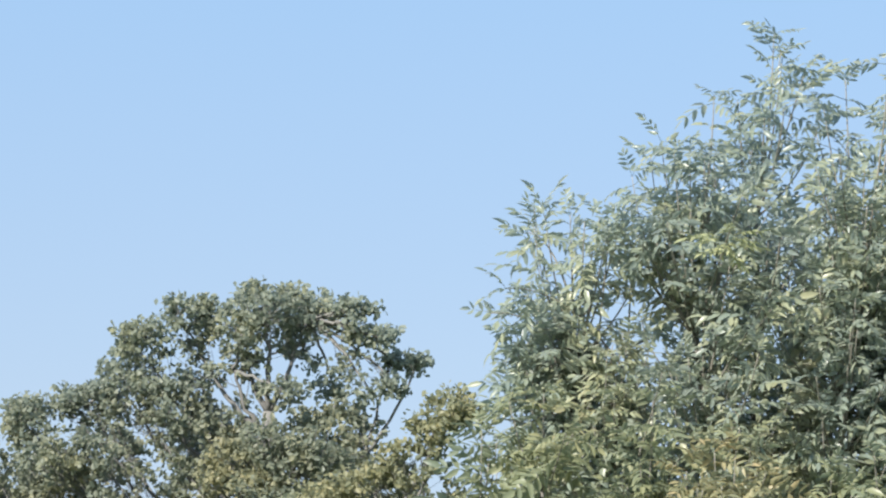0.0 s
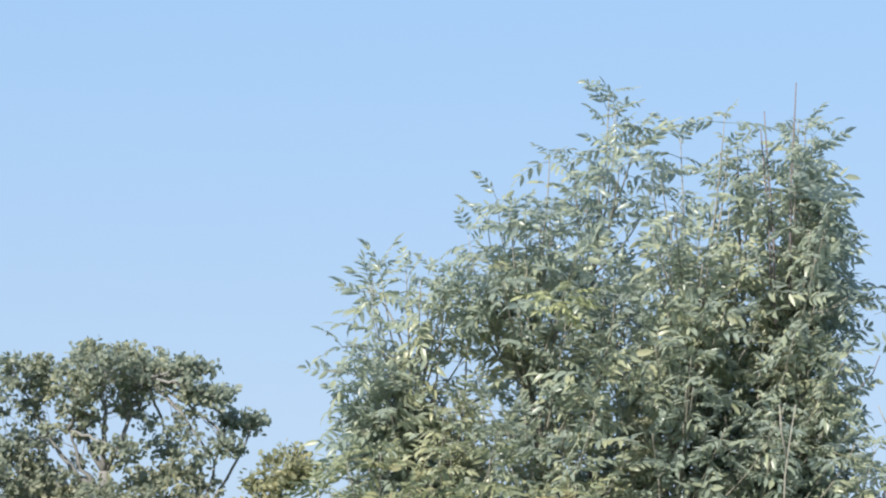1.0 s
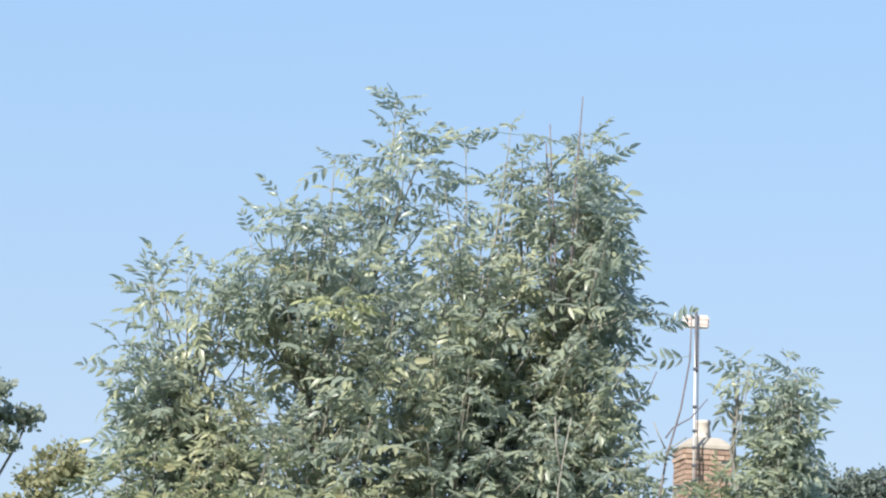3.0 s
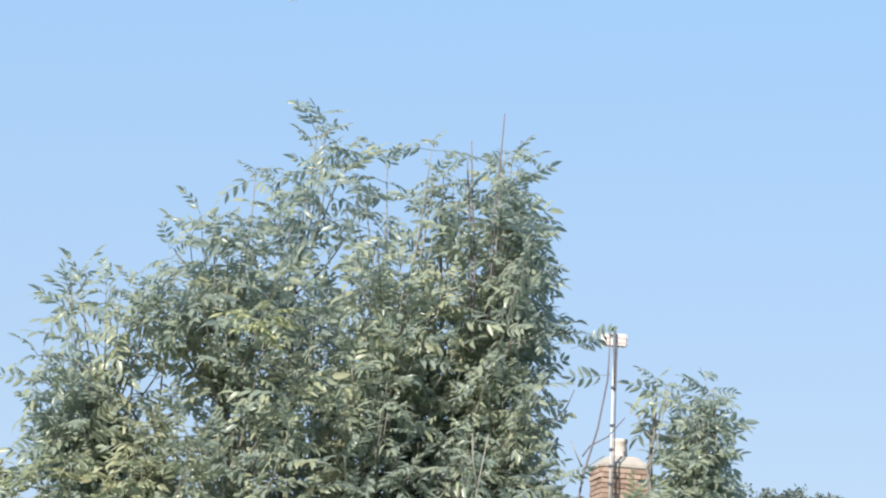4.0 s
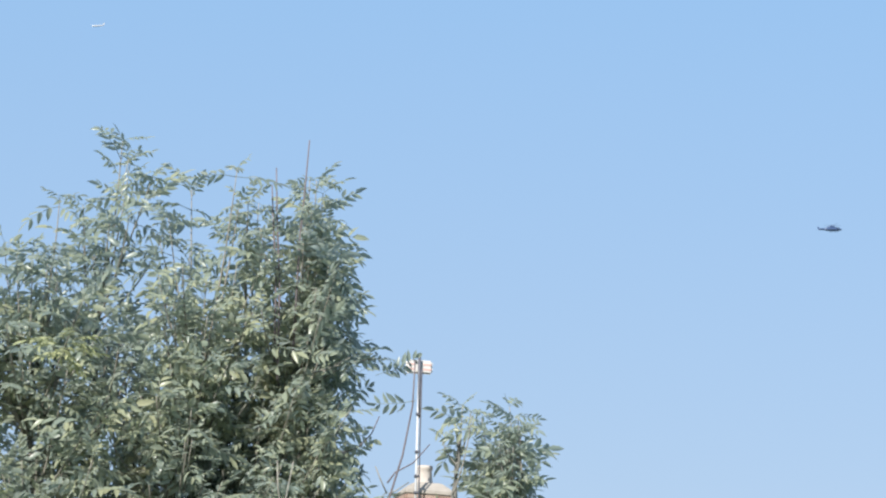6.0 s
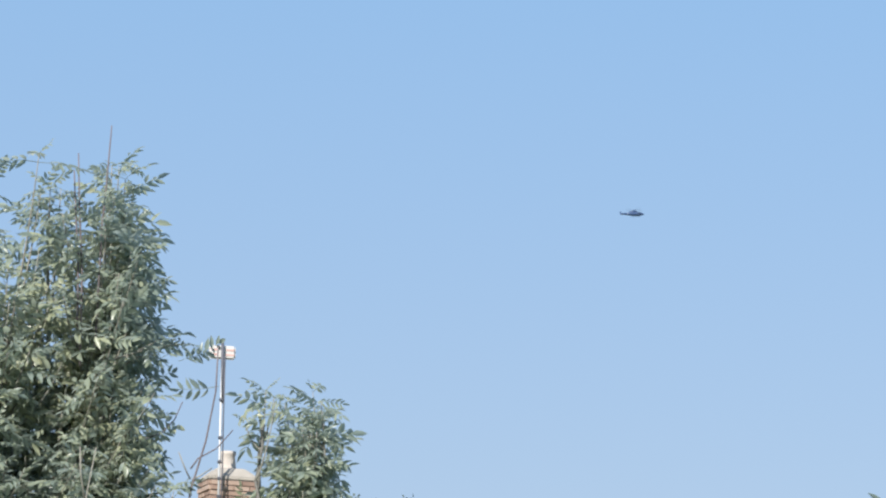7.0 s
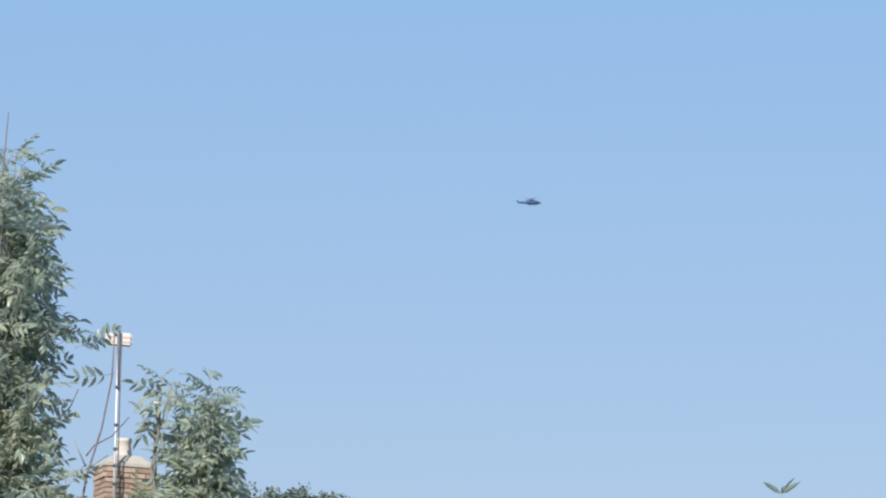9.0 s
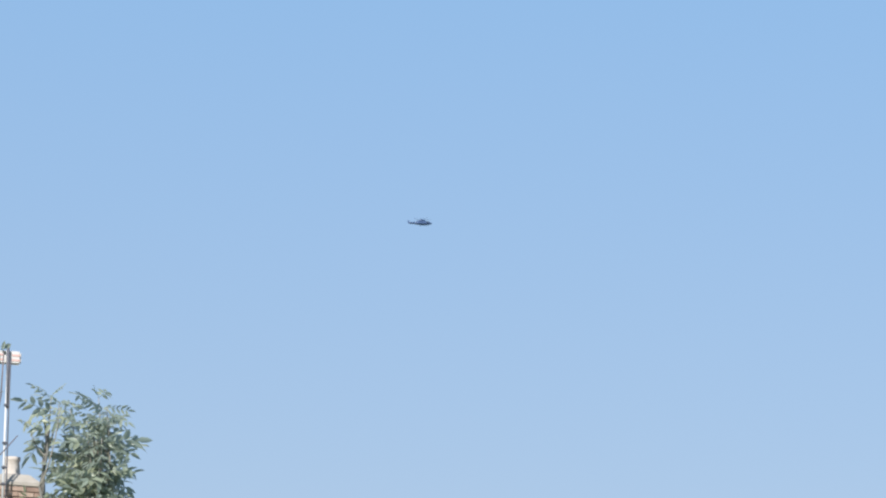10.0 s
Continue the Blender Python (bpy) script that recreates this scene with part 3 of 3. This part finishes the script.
def build_sapling():
    t = AshTree(23)
    rng = t.rng
    t.limb((0, 0, 0), (0.03, 0, 2.0), (0.08, 0.0, 3.7), 0.05, 0.02)
    # two bare stems with a tuft of leaves on top, and a fuller head beside them
    for x, y, z in ((-0.135, 0.0, 4.85), (-0.105, 0.06, 4.8)):
        t.limb((0.03, 0, 3.0), (x, 0, 3.7), (x, y, z), 0.013, 0.007)
    for x, z in ((0.08, 4.6), (0.14, 4.75), (0.2, 4.6), (0.26, 4.4)):
        t.limb((0.05, 0, 3.0), (x * 0.5, 0, 3.6), (x, rng.uniform(-0.2, 0.2), z), 0.013, 0.007)
    for x, z, leafy in ((-0.1, 4.98, 0.12), (-0.06, 4.94, 0.16), (-0.02, 4.9, 0.14), (-0.08, 4.9, 0.1), (0.09, 4.86, 0.35), (0.14, 4.98, 0.4), (0.17, 4.92, 0.4), (0.2, 4.82, 0.3), (0.22, 4.68, 0.3), (0.2, 4.5, 0.3)):
        t.shoot((x, rng.uniform(-0.15, 0.1), z), leafy, 0.3, own=True, spread=0.84)
    for _ in range(44):
        x, y = rng.uniform(0.02, 0.19), rng.uniform(-0.25, 0.25)
        t.shoot((x, y, rng.uniform(4.1, 4.86 - 1.2 * abs(x - 0.13))), 0.4, 0.4, own=y < 0, spread=0.9)
    for _ in range(22):
        a, r = rng.uniform(0, 6.28), rng.uniform(0.03, 0.17)
        t.shoot((0.06 + r * math.cos(a), r * math.sin(a), rng.uniform(2.9, 4.1)), 0.5, 0.35, gap=0.09, spread=0.9)
    for _ in range(3):
        t.shoot((rng.uniform(-0.1, 0.05), rng.uniform(-0.25, 0.2), rng.uniform(4.1, 4.45)), 0.3, 0.4, own=True, spread=0.9)
    t.shoot((-0.21, 0.0, 4.79), 0.06, base=(-0.12, 0, 4.65), own=True, spread=0.5)
    return t.make("ash_sapling", (3.74, 22.0, -0.01), "slender young ash with a few pale stems", 150)


build_sapling()


def build_seedling():
    t = AshTree(31)
    rng = t.rng
    t.limb((0, 0, 0), (0.06, 0, 1.9), (0.0, 0.0, 3.9), 0.04, 0.008)
    t.shoot((-0.012, 0.0, 4.41), 0.0, 0.3, own=True)
    for _ in range(16):
        a, r = rng.uniform(0, 6.28), rng.uniform(0.1, 0.4)
        t.shoot((r * math.cos(a), r * math.sin(a), rng.uniform(2.6, 3.9)), 0.4, 0.3, own=True)
    root = t.make("ash_sapling", (6.79, 21.0, 0), "thin young ash with one erect leafy tip", 120)
    single = Soup()
    single.add(*leaflet(0.125, 0.028, 0.1))
    blade = single.mesh("young_leaf", ASH_LEAF)
    for turn, rise, roll, grow in ((184, 30, 60, 1.0), (-4, 55, -40, 0.95), (-8, 36, -70, 1.0), (-95, 60, 0, 0.4)):
        under("young_leaf", blade, root).matrix_basis = leaf_matrix((-0.012, 0, 4.405), radians(turn), radians(rise), radians(roll), grow)


build_seedling()

# ---- oaks ----
OAK_LOBES = [(-4.5, 17.2, 1.0), (-5.4, 16.8, 0.9), (-3.5, 17.0, 0.9), (-6.7, 16.7, 1.0), (-7.9, 16.1, 0.8), (-2.4, 16.8, 0.5), (-1.6, 16.4, 0.3),
             (-0.85, 15.9, 0.25), (-1.15, 15.25, 0.28), (-1.9, 15.2, 0.5), (-2.9, 15.5, 0.65), (-5.4, 15.6, 0.8), (-9.3, 14.7, 0.9), (-10.8, 14.2, 0.9), (-8.2, 14.9, 1.0),
             (-4.1, 15.0, 0.6), (-4.9, 15.3, 0.5), (-5.7, 14.3, 1.1), (-7.0, 14.4, 1.1), (-3.3, 14.0, 1.0), (-2.0, 13.4, 1.0), (-9.8, 13.2, 1.1), (-4.6, 12.9, 1.1), (-1.0, 12.6, 0.8),
             (-6.3, 12.5, 1.2), (-8.4, 12.6, 1.2), (-6.5, 15.5, 0.75), (-7.6, 15.3, 0.7), (-3.6, 16.0, 0.5), (-2.0, 14.5, 0.62), (-2.7, 14.9, 0.5), (-4.3, 16.3, 0.45), (-12.0, 13.0, 1.1), (-11.6, 12.0, 1.0), (-10.2, 12.0, 1.1),
             (-3.5, 17.55, 0.5), (-2.9, 17.4, 0.42), (-2.45, 17.2, 0.42), (-1.95, 17.1, 0.35), (-2.05, 16.6, 0.4), (-1.35, 16.15, 0.22), (-0.6, 16.0, 0.2), (-1.5, 16.7, 0.25), (-6.9, 17.1, 0.55), (-7.7, 16.7, 0.5),
             (-8.3, 16.3, 0.45), (-2.4, 15.9, 0.5), (-6.2, 17.35, 0.3), (-4.0, 17.75, 0.3), (-5.1, 17.7, 0.3),
             (-8.6, 15.6, 0.4), (-9.0, 15.1, 0.5), (-9.7, 14.85, 0.5), (-10.4, 14.6, 0.5), (-11.0, 14.35, 0.5), (-5.2, 16.5, 0.5), (-4.0, 16.8, 0.5)]
OAK_OPENINGS = ((-4.5, 16.1, 0.28, 0.4), (-5.45, 15.25, 0.5, 0.28), (-4.55, 14.5, 0.38, 0.4), (-3.05, 16.65, 0.45, 0.2), (-2.9, 15.95, 0.3, 0.3), (-3.9, 15.6, 0.22, 0.4), (-5.9, 17.3, 0.2, 0.35), (-1.6, 15.7, 0.35, 0.2),
                (-7.4, 15.9, 0.3, 0.15), (-1.5, 14.7, 0.5, 0.3), (-1.9, 16.2, 0.25, 0.2), (-1.3, 15.62, 0.35, 0.16), (-2.1, 17.0, 0.15, 0.2), (-6.7, 15.9, 0.2, 0.2))


def build_oak():
    rng = random.Random(3)
    lobes = [(x + 4.6, rng.uniform(-1.4, 0.6), z, r * 0.9) for x, z, r in OAK_LOBES]
    lobes += [(x + 4.6 + rng.uniform(-0.5, 0.5), rng.uniform(1.2, 3.2), z - rng.uniform(0.4, 1.2), r) for x, z, r in OAK_LOBES if r > 0.85 and z < 14.8]
    lobes += [(x, y, z, 1.5) for x, y, z in ((-6, -1, 10.8), (-3.2, -2, 10.4), (0, -2.4, 10.4), (3, -1.5, 10.6), (-4.5, 2, 9.6), (0, 3, 9.8), (3.4, 2, 9.8), (-1.5, -2, 8.6), (1.8, 1, 8.6))]
    lobes += [(x, y, z, 0.85) for x, y, z in ((0.1, -2.2, 13.7), (-0.7, -2.0, 12.9), (0.9, -2.3, 12.8), (0.1, -2.6, 12.2), (1.6, -2.0, 13.5))]
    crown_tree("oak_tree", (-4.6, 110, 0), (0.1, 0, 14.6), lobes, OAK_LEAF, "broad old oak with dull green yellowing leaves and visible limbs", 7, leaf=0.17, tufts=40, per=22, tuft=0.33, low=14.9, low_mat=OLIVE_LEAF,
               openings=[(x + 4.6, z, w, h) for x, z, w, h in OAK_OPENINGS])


build_oak()
crown_tree("oak_tree", (-1.6, 100, 0), (0.8, 0, 10.5),
           [(x + 1.6, y, z, r) for x, y, z, r in ((0.3, 0, 13.6, 0.62), (0.7, 0.2, 13.5, 0.5), (-0.15, -0.2, 13.0, 0.6), (-0.6, 0, 12.2, 0.8), (-1.5, 0.5, 11.6, 0.9), (0.7, 0.6, 11.3, 0.7),
                                                 (-2.6, 0.3, 11.0, 1.1), (-0.8, -0.8, 10.4, 1.1), (0.4, 0.6, 9.8, 1.0), (-2.2, 0, 9.2, 1.2))],
           GOLD_LEAF, "smaller oak turning yellow beside a larger oak", 9, leaf=0.165, tufts=44, per=26, tuft=0.32, trunk_r=0.3)


# ---- far trees behind the house ----
def far_tree(x, z, r, seed, label):
    y = 130
    lobes = [(0, 0, z - r, r), (-1.0 * r, 0.2, z - 1.5 * r, 0.9 * r), (1.0 * r, -0.2, z - 1.6 * r, 0.9 * r), (0.2, 0, z - 2.6 * r, 1.3 * r),
             (-1.2 * r, 0, z - 3.2 * r, 1.2 * r), (1.3 * r, 0.4, z - 3.2 * r, 1.2 * r), (0, -0.6, z - 4.4 * r, 1.5 * r)]
    return crown_tree("far_tree", (x, y, 0), (0, 0, z - 2.2 * r), lobes, FAR_LEAF, label, seed, leaf=0.14, tufts=44, per=34, tuft=0.34, trunk_r=0.3, group="distant trees")


for i, (x, z, r) in enumerate(((23.9, 18.45, 0.8), (25.1, 18.15, 0.6), (26.15, 18.5, 0.65), (27.0, 18.25, 0.6), (27.8, 18.05, 0.6), (22.6, 17.7, 1.0))):
    far_tree(x, z, r, 40 + i, "distant round-headed tree in dull dark green leaf")

# ---- house with chimney and aerial ----
house = thing("house", (12.3, 62.0, 0), "brick house with a tiled pitched roof", "house")
hb = bmesh.new()
hw, hd, eaves, ridge = 3.8, 4.0, 5.6, 8.55
prof = [(-hd, 0), (hd, 0), (hd, eaves), (0, ridge - 0.12), (-hd, eaves)]
ends = [[hb.verts.new((sx * hw, yy, zz)) for yy, zz in prof] for sx in (-1, 1)]
hb.faces.new(ends[0])
hb.faces.new(ends[1][::-1])
for i in range(5):
    j = (i + 1) % 5
    hb.faces.new((ends[0][i], ends[0][j], ends[1][j], ends[1][i]))
bmesh.ops.recalc_face_normals(hb, faces=hb.faces)
part("wall", hb, RENDER_WALL, house)
slope = math.degrees(math.atan2(ridge - eaves, hd))
length = math.hypot(ridge - eaves, hd) + 0.5
for side in (-1, 1):
    m = pose(0, 0, ridge, 0, 0, 0) @ pose(0, 0, 0, side * -slope, 0, 0) @ pose(0, side * length / 2, -0.04)
    part("roof", box_bm(2 * hw + 0.5, length, 0.12, 0.01, turn=m), ROOF_TILE, house)
for i in range(17):
    part("ridge_tile", lathe_bm([(0.11, 0), (0.115, 0.02), (0.105, 0.43), (0.0, 0.43)], 12), ROOF_TILE, house).matrix_basis = pose(-3.85 + 0.45 * i, 0, ridge - 0.02, 0, 90, 0)

CHIM = Vector((9.40, 60.0, 0))
CW, CD, CTOP, CLOW = 0.70, 0.66, 9.40, 7.0
chimney = thing("chimney", (CHIM.x, CHIM.y, CLOW), "red brick chimney with cement top and one clay pot", "chimney")
chimney.rotation_euler.z = radians(6)
part("core", box_bm(CW - 0.03, CD - 0.03, CTOP - CLOW - 0.01, at=(0, 0, (CTOP - CLOW) / 2)), MORTAR, chimney)
hb = bmesh.new()
low = [hb.verts.new((sx * (CW / 2 + 0.03), sy * (CD / 2 + 0.03), CTOP - CLOW)) for sx, sy in ((-1, -1), (1, -1), (1, 1), (-1, 1))]
lip = [hb.verts.new((v.co.x, v.co.y, v.co.z + 0.05)) for v in low]
high = [hb.verts.new((0.0 + sx * 0.2, sy * 0.19, CTOP - CLOW + 0.2)) for sx, sy in ((-1, -1), (1, -1), (1, 1), (-1, 1))]
hb.faces.new(low[::-1])
hb.faces.new(high)
for a, b in ((low, lip), (lip, high)):
    for i in range(4):
        hb.faces.new((a[i], a[(i + 1) % 4], b[(i + 1) % 4], b[i]))
bmesh.ops.bevel(hb, geom=hb.edges[:], offset=0.015, segments=2, affect='EDGES')
part("haunching", hb, CEMENT, chimney, "pale weathered cement haunching")
part("chimney_pot", lathe_bm([(0.12, 0), (0.135, 0.02), (0.125, 0.06), (0.105, 0.22), (0.12, 0.24), (0.12, 0.29), (0.09, 0.29), (0.08, 0.02), (0.0, 0.02)], 24, (-0.02, 0, CTOP - CLOW + 0.17)),
     POT_CLAY, chimney, "pale clay chimney pot", smooth=True)

aerial = thing("television_aerial", (9.195, 59.5, 8.54), "white panel aerial on a thin pole strapped to the chimney", "aerial")
part("pole", tube_bm([(0.0, 0, 0), (-0.01, 0, 1.0), (-0.03, 0, 2.83)], [0.017, 0.017, 0.016], 12), ALUMINIUM, aerial, "pale metal pole", smooth=True)
part("sleeve", tube_bm([(0.0, -0.004, 1.95), (-0.03, -0.004, 2.84)], [0.023, 0.023], 12), DARK_SLEEVE, aerial, "dark upper sleeve", smooth=True)
part("cable", tube_bm([(0.03, -0.015, 0.2), (0.034, -0.015, 1.0), (0.02, -0.015, 1.7), (0.012, -0.015, 2.65)], [0.011] * 4, 6), DARK_SLEEVE, aerial, "dark cable", smooth=True)
for z in (0.12, 0.36, 0.6, 0.86, 1.1, 1.45, 2.0):
    part("clamp", box_bm(0.062, 0.055, 0.04, 0.008, at=(-0.01 * z, -0.01, z)), DARK_SLEEVE, aerial)
part("bracket", box_bm(0.16, 0.12, 0.12, 0.015, at=(0, 0.02, 0.1)), DARK_SLEEVE, aerial, "dark wall bracket")
panel = part("panel", box_bm(0.39, 0.06, 0.2, 0.025, at=(-0.02, 0.07, 2.7)), WHITE_PLASTIC, aerial, "white rectangular plastic panel")
for z in (2.735, 2.665):
    part("printed_bar", box_bm(0.12, 0.006, 0.03, 0.002, at=(0.095, 0.038, z)), FADED_PINK, panel)
    part("printed_bar", box_bm(0.11, 0.006, 0.03, 0.002, at=(-0.13, 0.038, z)), FADED_PINK, panel)

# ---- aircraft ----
heli = thing("helicopter", (550.3, 2150.0, 438.1), "dark helicopter, tinted blue for distance haze, flying far off in clear sky", "helicopter")
heli.rotation_euler.y = radians(-5)


def spindle(sections, sides=14):
    """A body along x from (x, z, half width, half height) sections."""
    bm = bmesh.new()
    rings = [[bm.verts.new((x, w * math.cos(2 * math.pi * i / sides), z + h * math.sin(2 * math.pi * i / sides))) for i in range(sides)] for x, z, w, h in sections]
    for a, b in zip(rings, rings[1:]):
        for i in range(sides):
            bm.faces.new((a[i], a[(i + 1) % sides], b[(i + 1) % sides], b[i]))
    bm.faces.new(rings[0])
    bm.faces.new(rings[-1])
    bmesh.ops.recalc_face_normals(bm, faces=bm.faces)
    return bm


body = part("fuselage", spindle([(6.5, -0.35, 0.12, 0.12), (5.9, -0.25, 0.55, 0.45), (4.6, -0.1, 0.95, 0.85), (2.8, 0.0, 1.05, 1.05), (0.2, 0.0, 1.05, 1.05), (-2.0, 0.05, 0.85, 0.85), (-3.6, 0.1, 0.55, 0.6)]), HAZE_BLUE, heli, smooth=True)
part("windscreen", spindle([(5.6, 0.05, 0.4, 0.22), (4.7, 0.25, 0.82, 0.5), (3.7, 0.42, 0.93, 0.52), (3.1, 0.47, 0.9, 0.48)]), DARK_GLASS, body, "dark cockpit glazing", smooth=True)
part("engine_cowling", spindle([(3.0, 0.95, 0.25, 0.2), (2.2, 1.25, 0.65, 0.5), (0.4, 1.3, 0.7, 0.55), (-1.6, 0.8, 0.4, 0.3)]), HAZE_BLUE, heli, smooth=True)
part("tail_boom", spindle([(-2.8, 0.1, 0.58, 0.66), (-4.8, 0.12, 0.42, 0.52), (-6.5, 0.18, 0.3, 0.42)]), HAZE_BLUE, heli, smooth=True)
part("tail_fin", box_bm(0.9, 0.12, 1.6, 0.04, at=(-6.4, 0, 0.65), turn=pose(0, 0, 0, 0, -18, 0)), HAZE_BLUE, heli)
part("tailplane", box_bm(0.6, 2.4, 0.1, 0.03, at=(-5.4, 0, 0.2)), HAZE_BLUE, heli)
part("rotor_mast", tube_bm([(1.2, 0, 1.5), (1.2, 0, 1.85), (1.2, 0, 2.25)], [0.45, 0.4, 0.22], 10), HAZE_BLUE, heli)
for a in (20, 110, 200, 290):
    part("rotor_blade", box_bm(5.2, 0.32, 0.05, 0.01, turn=pose(1.2, 0, 2.1, 0, 0, a) @ pose(2.7, 0, 0)), HAZE_BLUE, heli)
for s in (-1, 1):
    skid = part("skid", tube_bm([(4.6, s * 1.1, -1.2), (4.2, s * 1.1, -1.3), (-0.6, s * 1.1, -1.3)], [0.06] * 3, 8), HAZE_BLUE, heli)
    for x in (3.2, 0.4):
        part("strut", tube_bm([(x, s * 1.1, -1.3), (x, s * 0.6, -0.75)], [0.05, 0.05], 6), HAZE_BLUE, skid)

plane = thing("aeroplane", (286.8, 4000.0, 964.7), "small pale aeroplane very far off in blue sky", "aeroplane")
plane.rotation_euler.x, plane.rotation_euler.y = radians(10), radians(-7)
part("fuselage", spindle([(-6.2, 0, 0.1, 0.1), (-5.4, 0, 0.6, 0.6), (-3.5, 0, 0.75, 0.75), (1.0, 0, 0.7, 0.7), (5.0, 0.2, 0.35, 0.35), (6.2, 0.3, 0.1, 0.1)]), WHITE_PAINT, plane, smooth=True)
for s in (-1, 1):
    part("wing", box_bm(1.8, 6.6, 0.18, 0.06, at=(0.2, s * 3.7, -0.4), turn=pose(0, 0, 0, s * 4, 0, s * 14)), WHITE_PAINT, plane)
    part("tailplane", box_bm(1.0, 2.2, 0.12, 0.04, at=(5.6, s * 1.1, 0.5)), WHITE_PAINT, plane)
part("tail_fin", box_bm(1.3, 0.14, 2.2, 0.05, at=(5.6, 0, 1.4), turn=pose(0, 0, 0, 0, 25, 0)), WHITE_PAINT, plane)

# ---- chimney bricks ----
PROTO = {}


def brick_mesh(w, d, h):
    key = (round(w, 3), round(d, 3), round(h, 3))
    if key not in PROTO:
        bm = box_bm(w, d, h, 0.0)
        bmesh.ops.bevel(bm, geom=bm.edges[:], offset=0.004, segments=1, affect='EDGES')
        me = bpy.data.meshes.new("brick")
        bm.to_mesh(me)
        bm.free()
        me.materials.append(BRICK)
        PROTO[key] = me
    return PROTO[key]


BRNG = random.Random(8)


def lay_bricks():
    rows = 20
    for k in range(rows):
        z = CTOP - CLOW - 0.0375 - 0.075 * k
        out = 0.02 if k in (0, 1) else 0.0
        for face in range(4):
            span, depth = ((CW, CD), (CD, CW))[face % 2]
            n = round(span / 0.215)
            step = span / n
            turn = pose(0, 0, 0, 0, 0, 90 * face)
            edges = [0.0] + [step * (i + (0.5 if (k + face) % 2 else 0.0)) for i in range(1 if not (k + face) % 2 else 0, n)] + [span]
            for a, b in zip(edges, edges[1:]):
                ob = under("brick", brick_mesh(b - a - 0.01, 0.05, 0.065), chimney)
                ob.matrix_basis = turn @ pose(-span / 2 + (a + b) / 2, -depth / 2 + 0.018 - out + BRNG.uniform(-0.003, 0.003), z, 0, 0, BRNG.uniform(-0.6, 0.6))


lay_bricks()
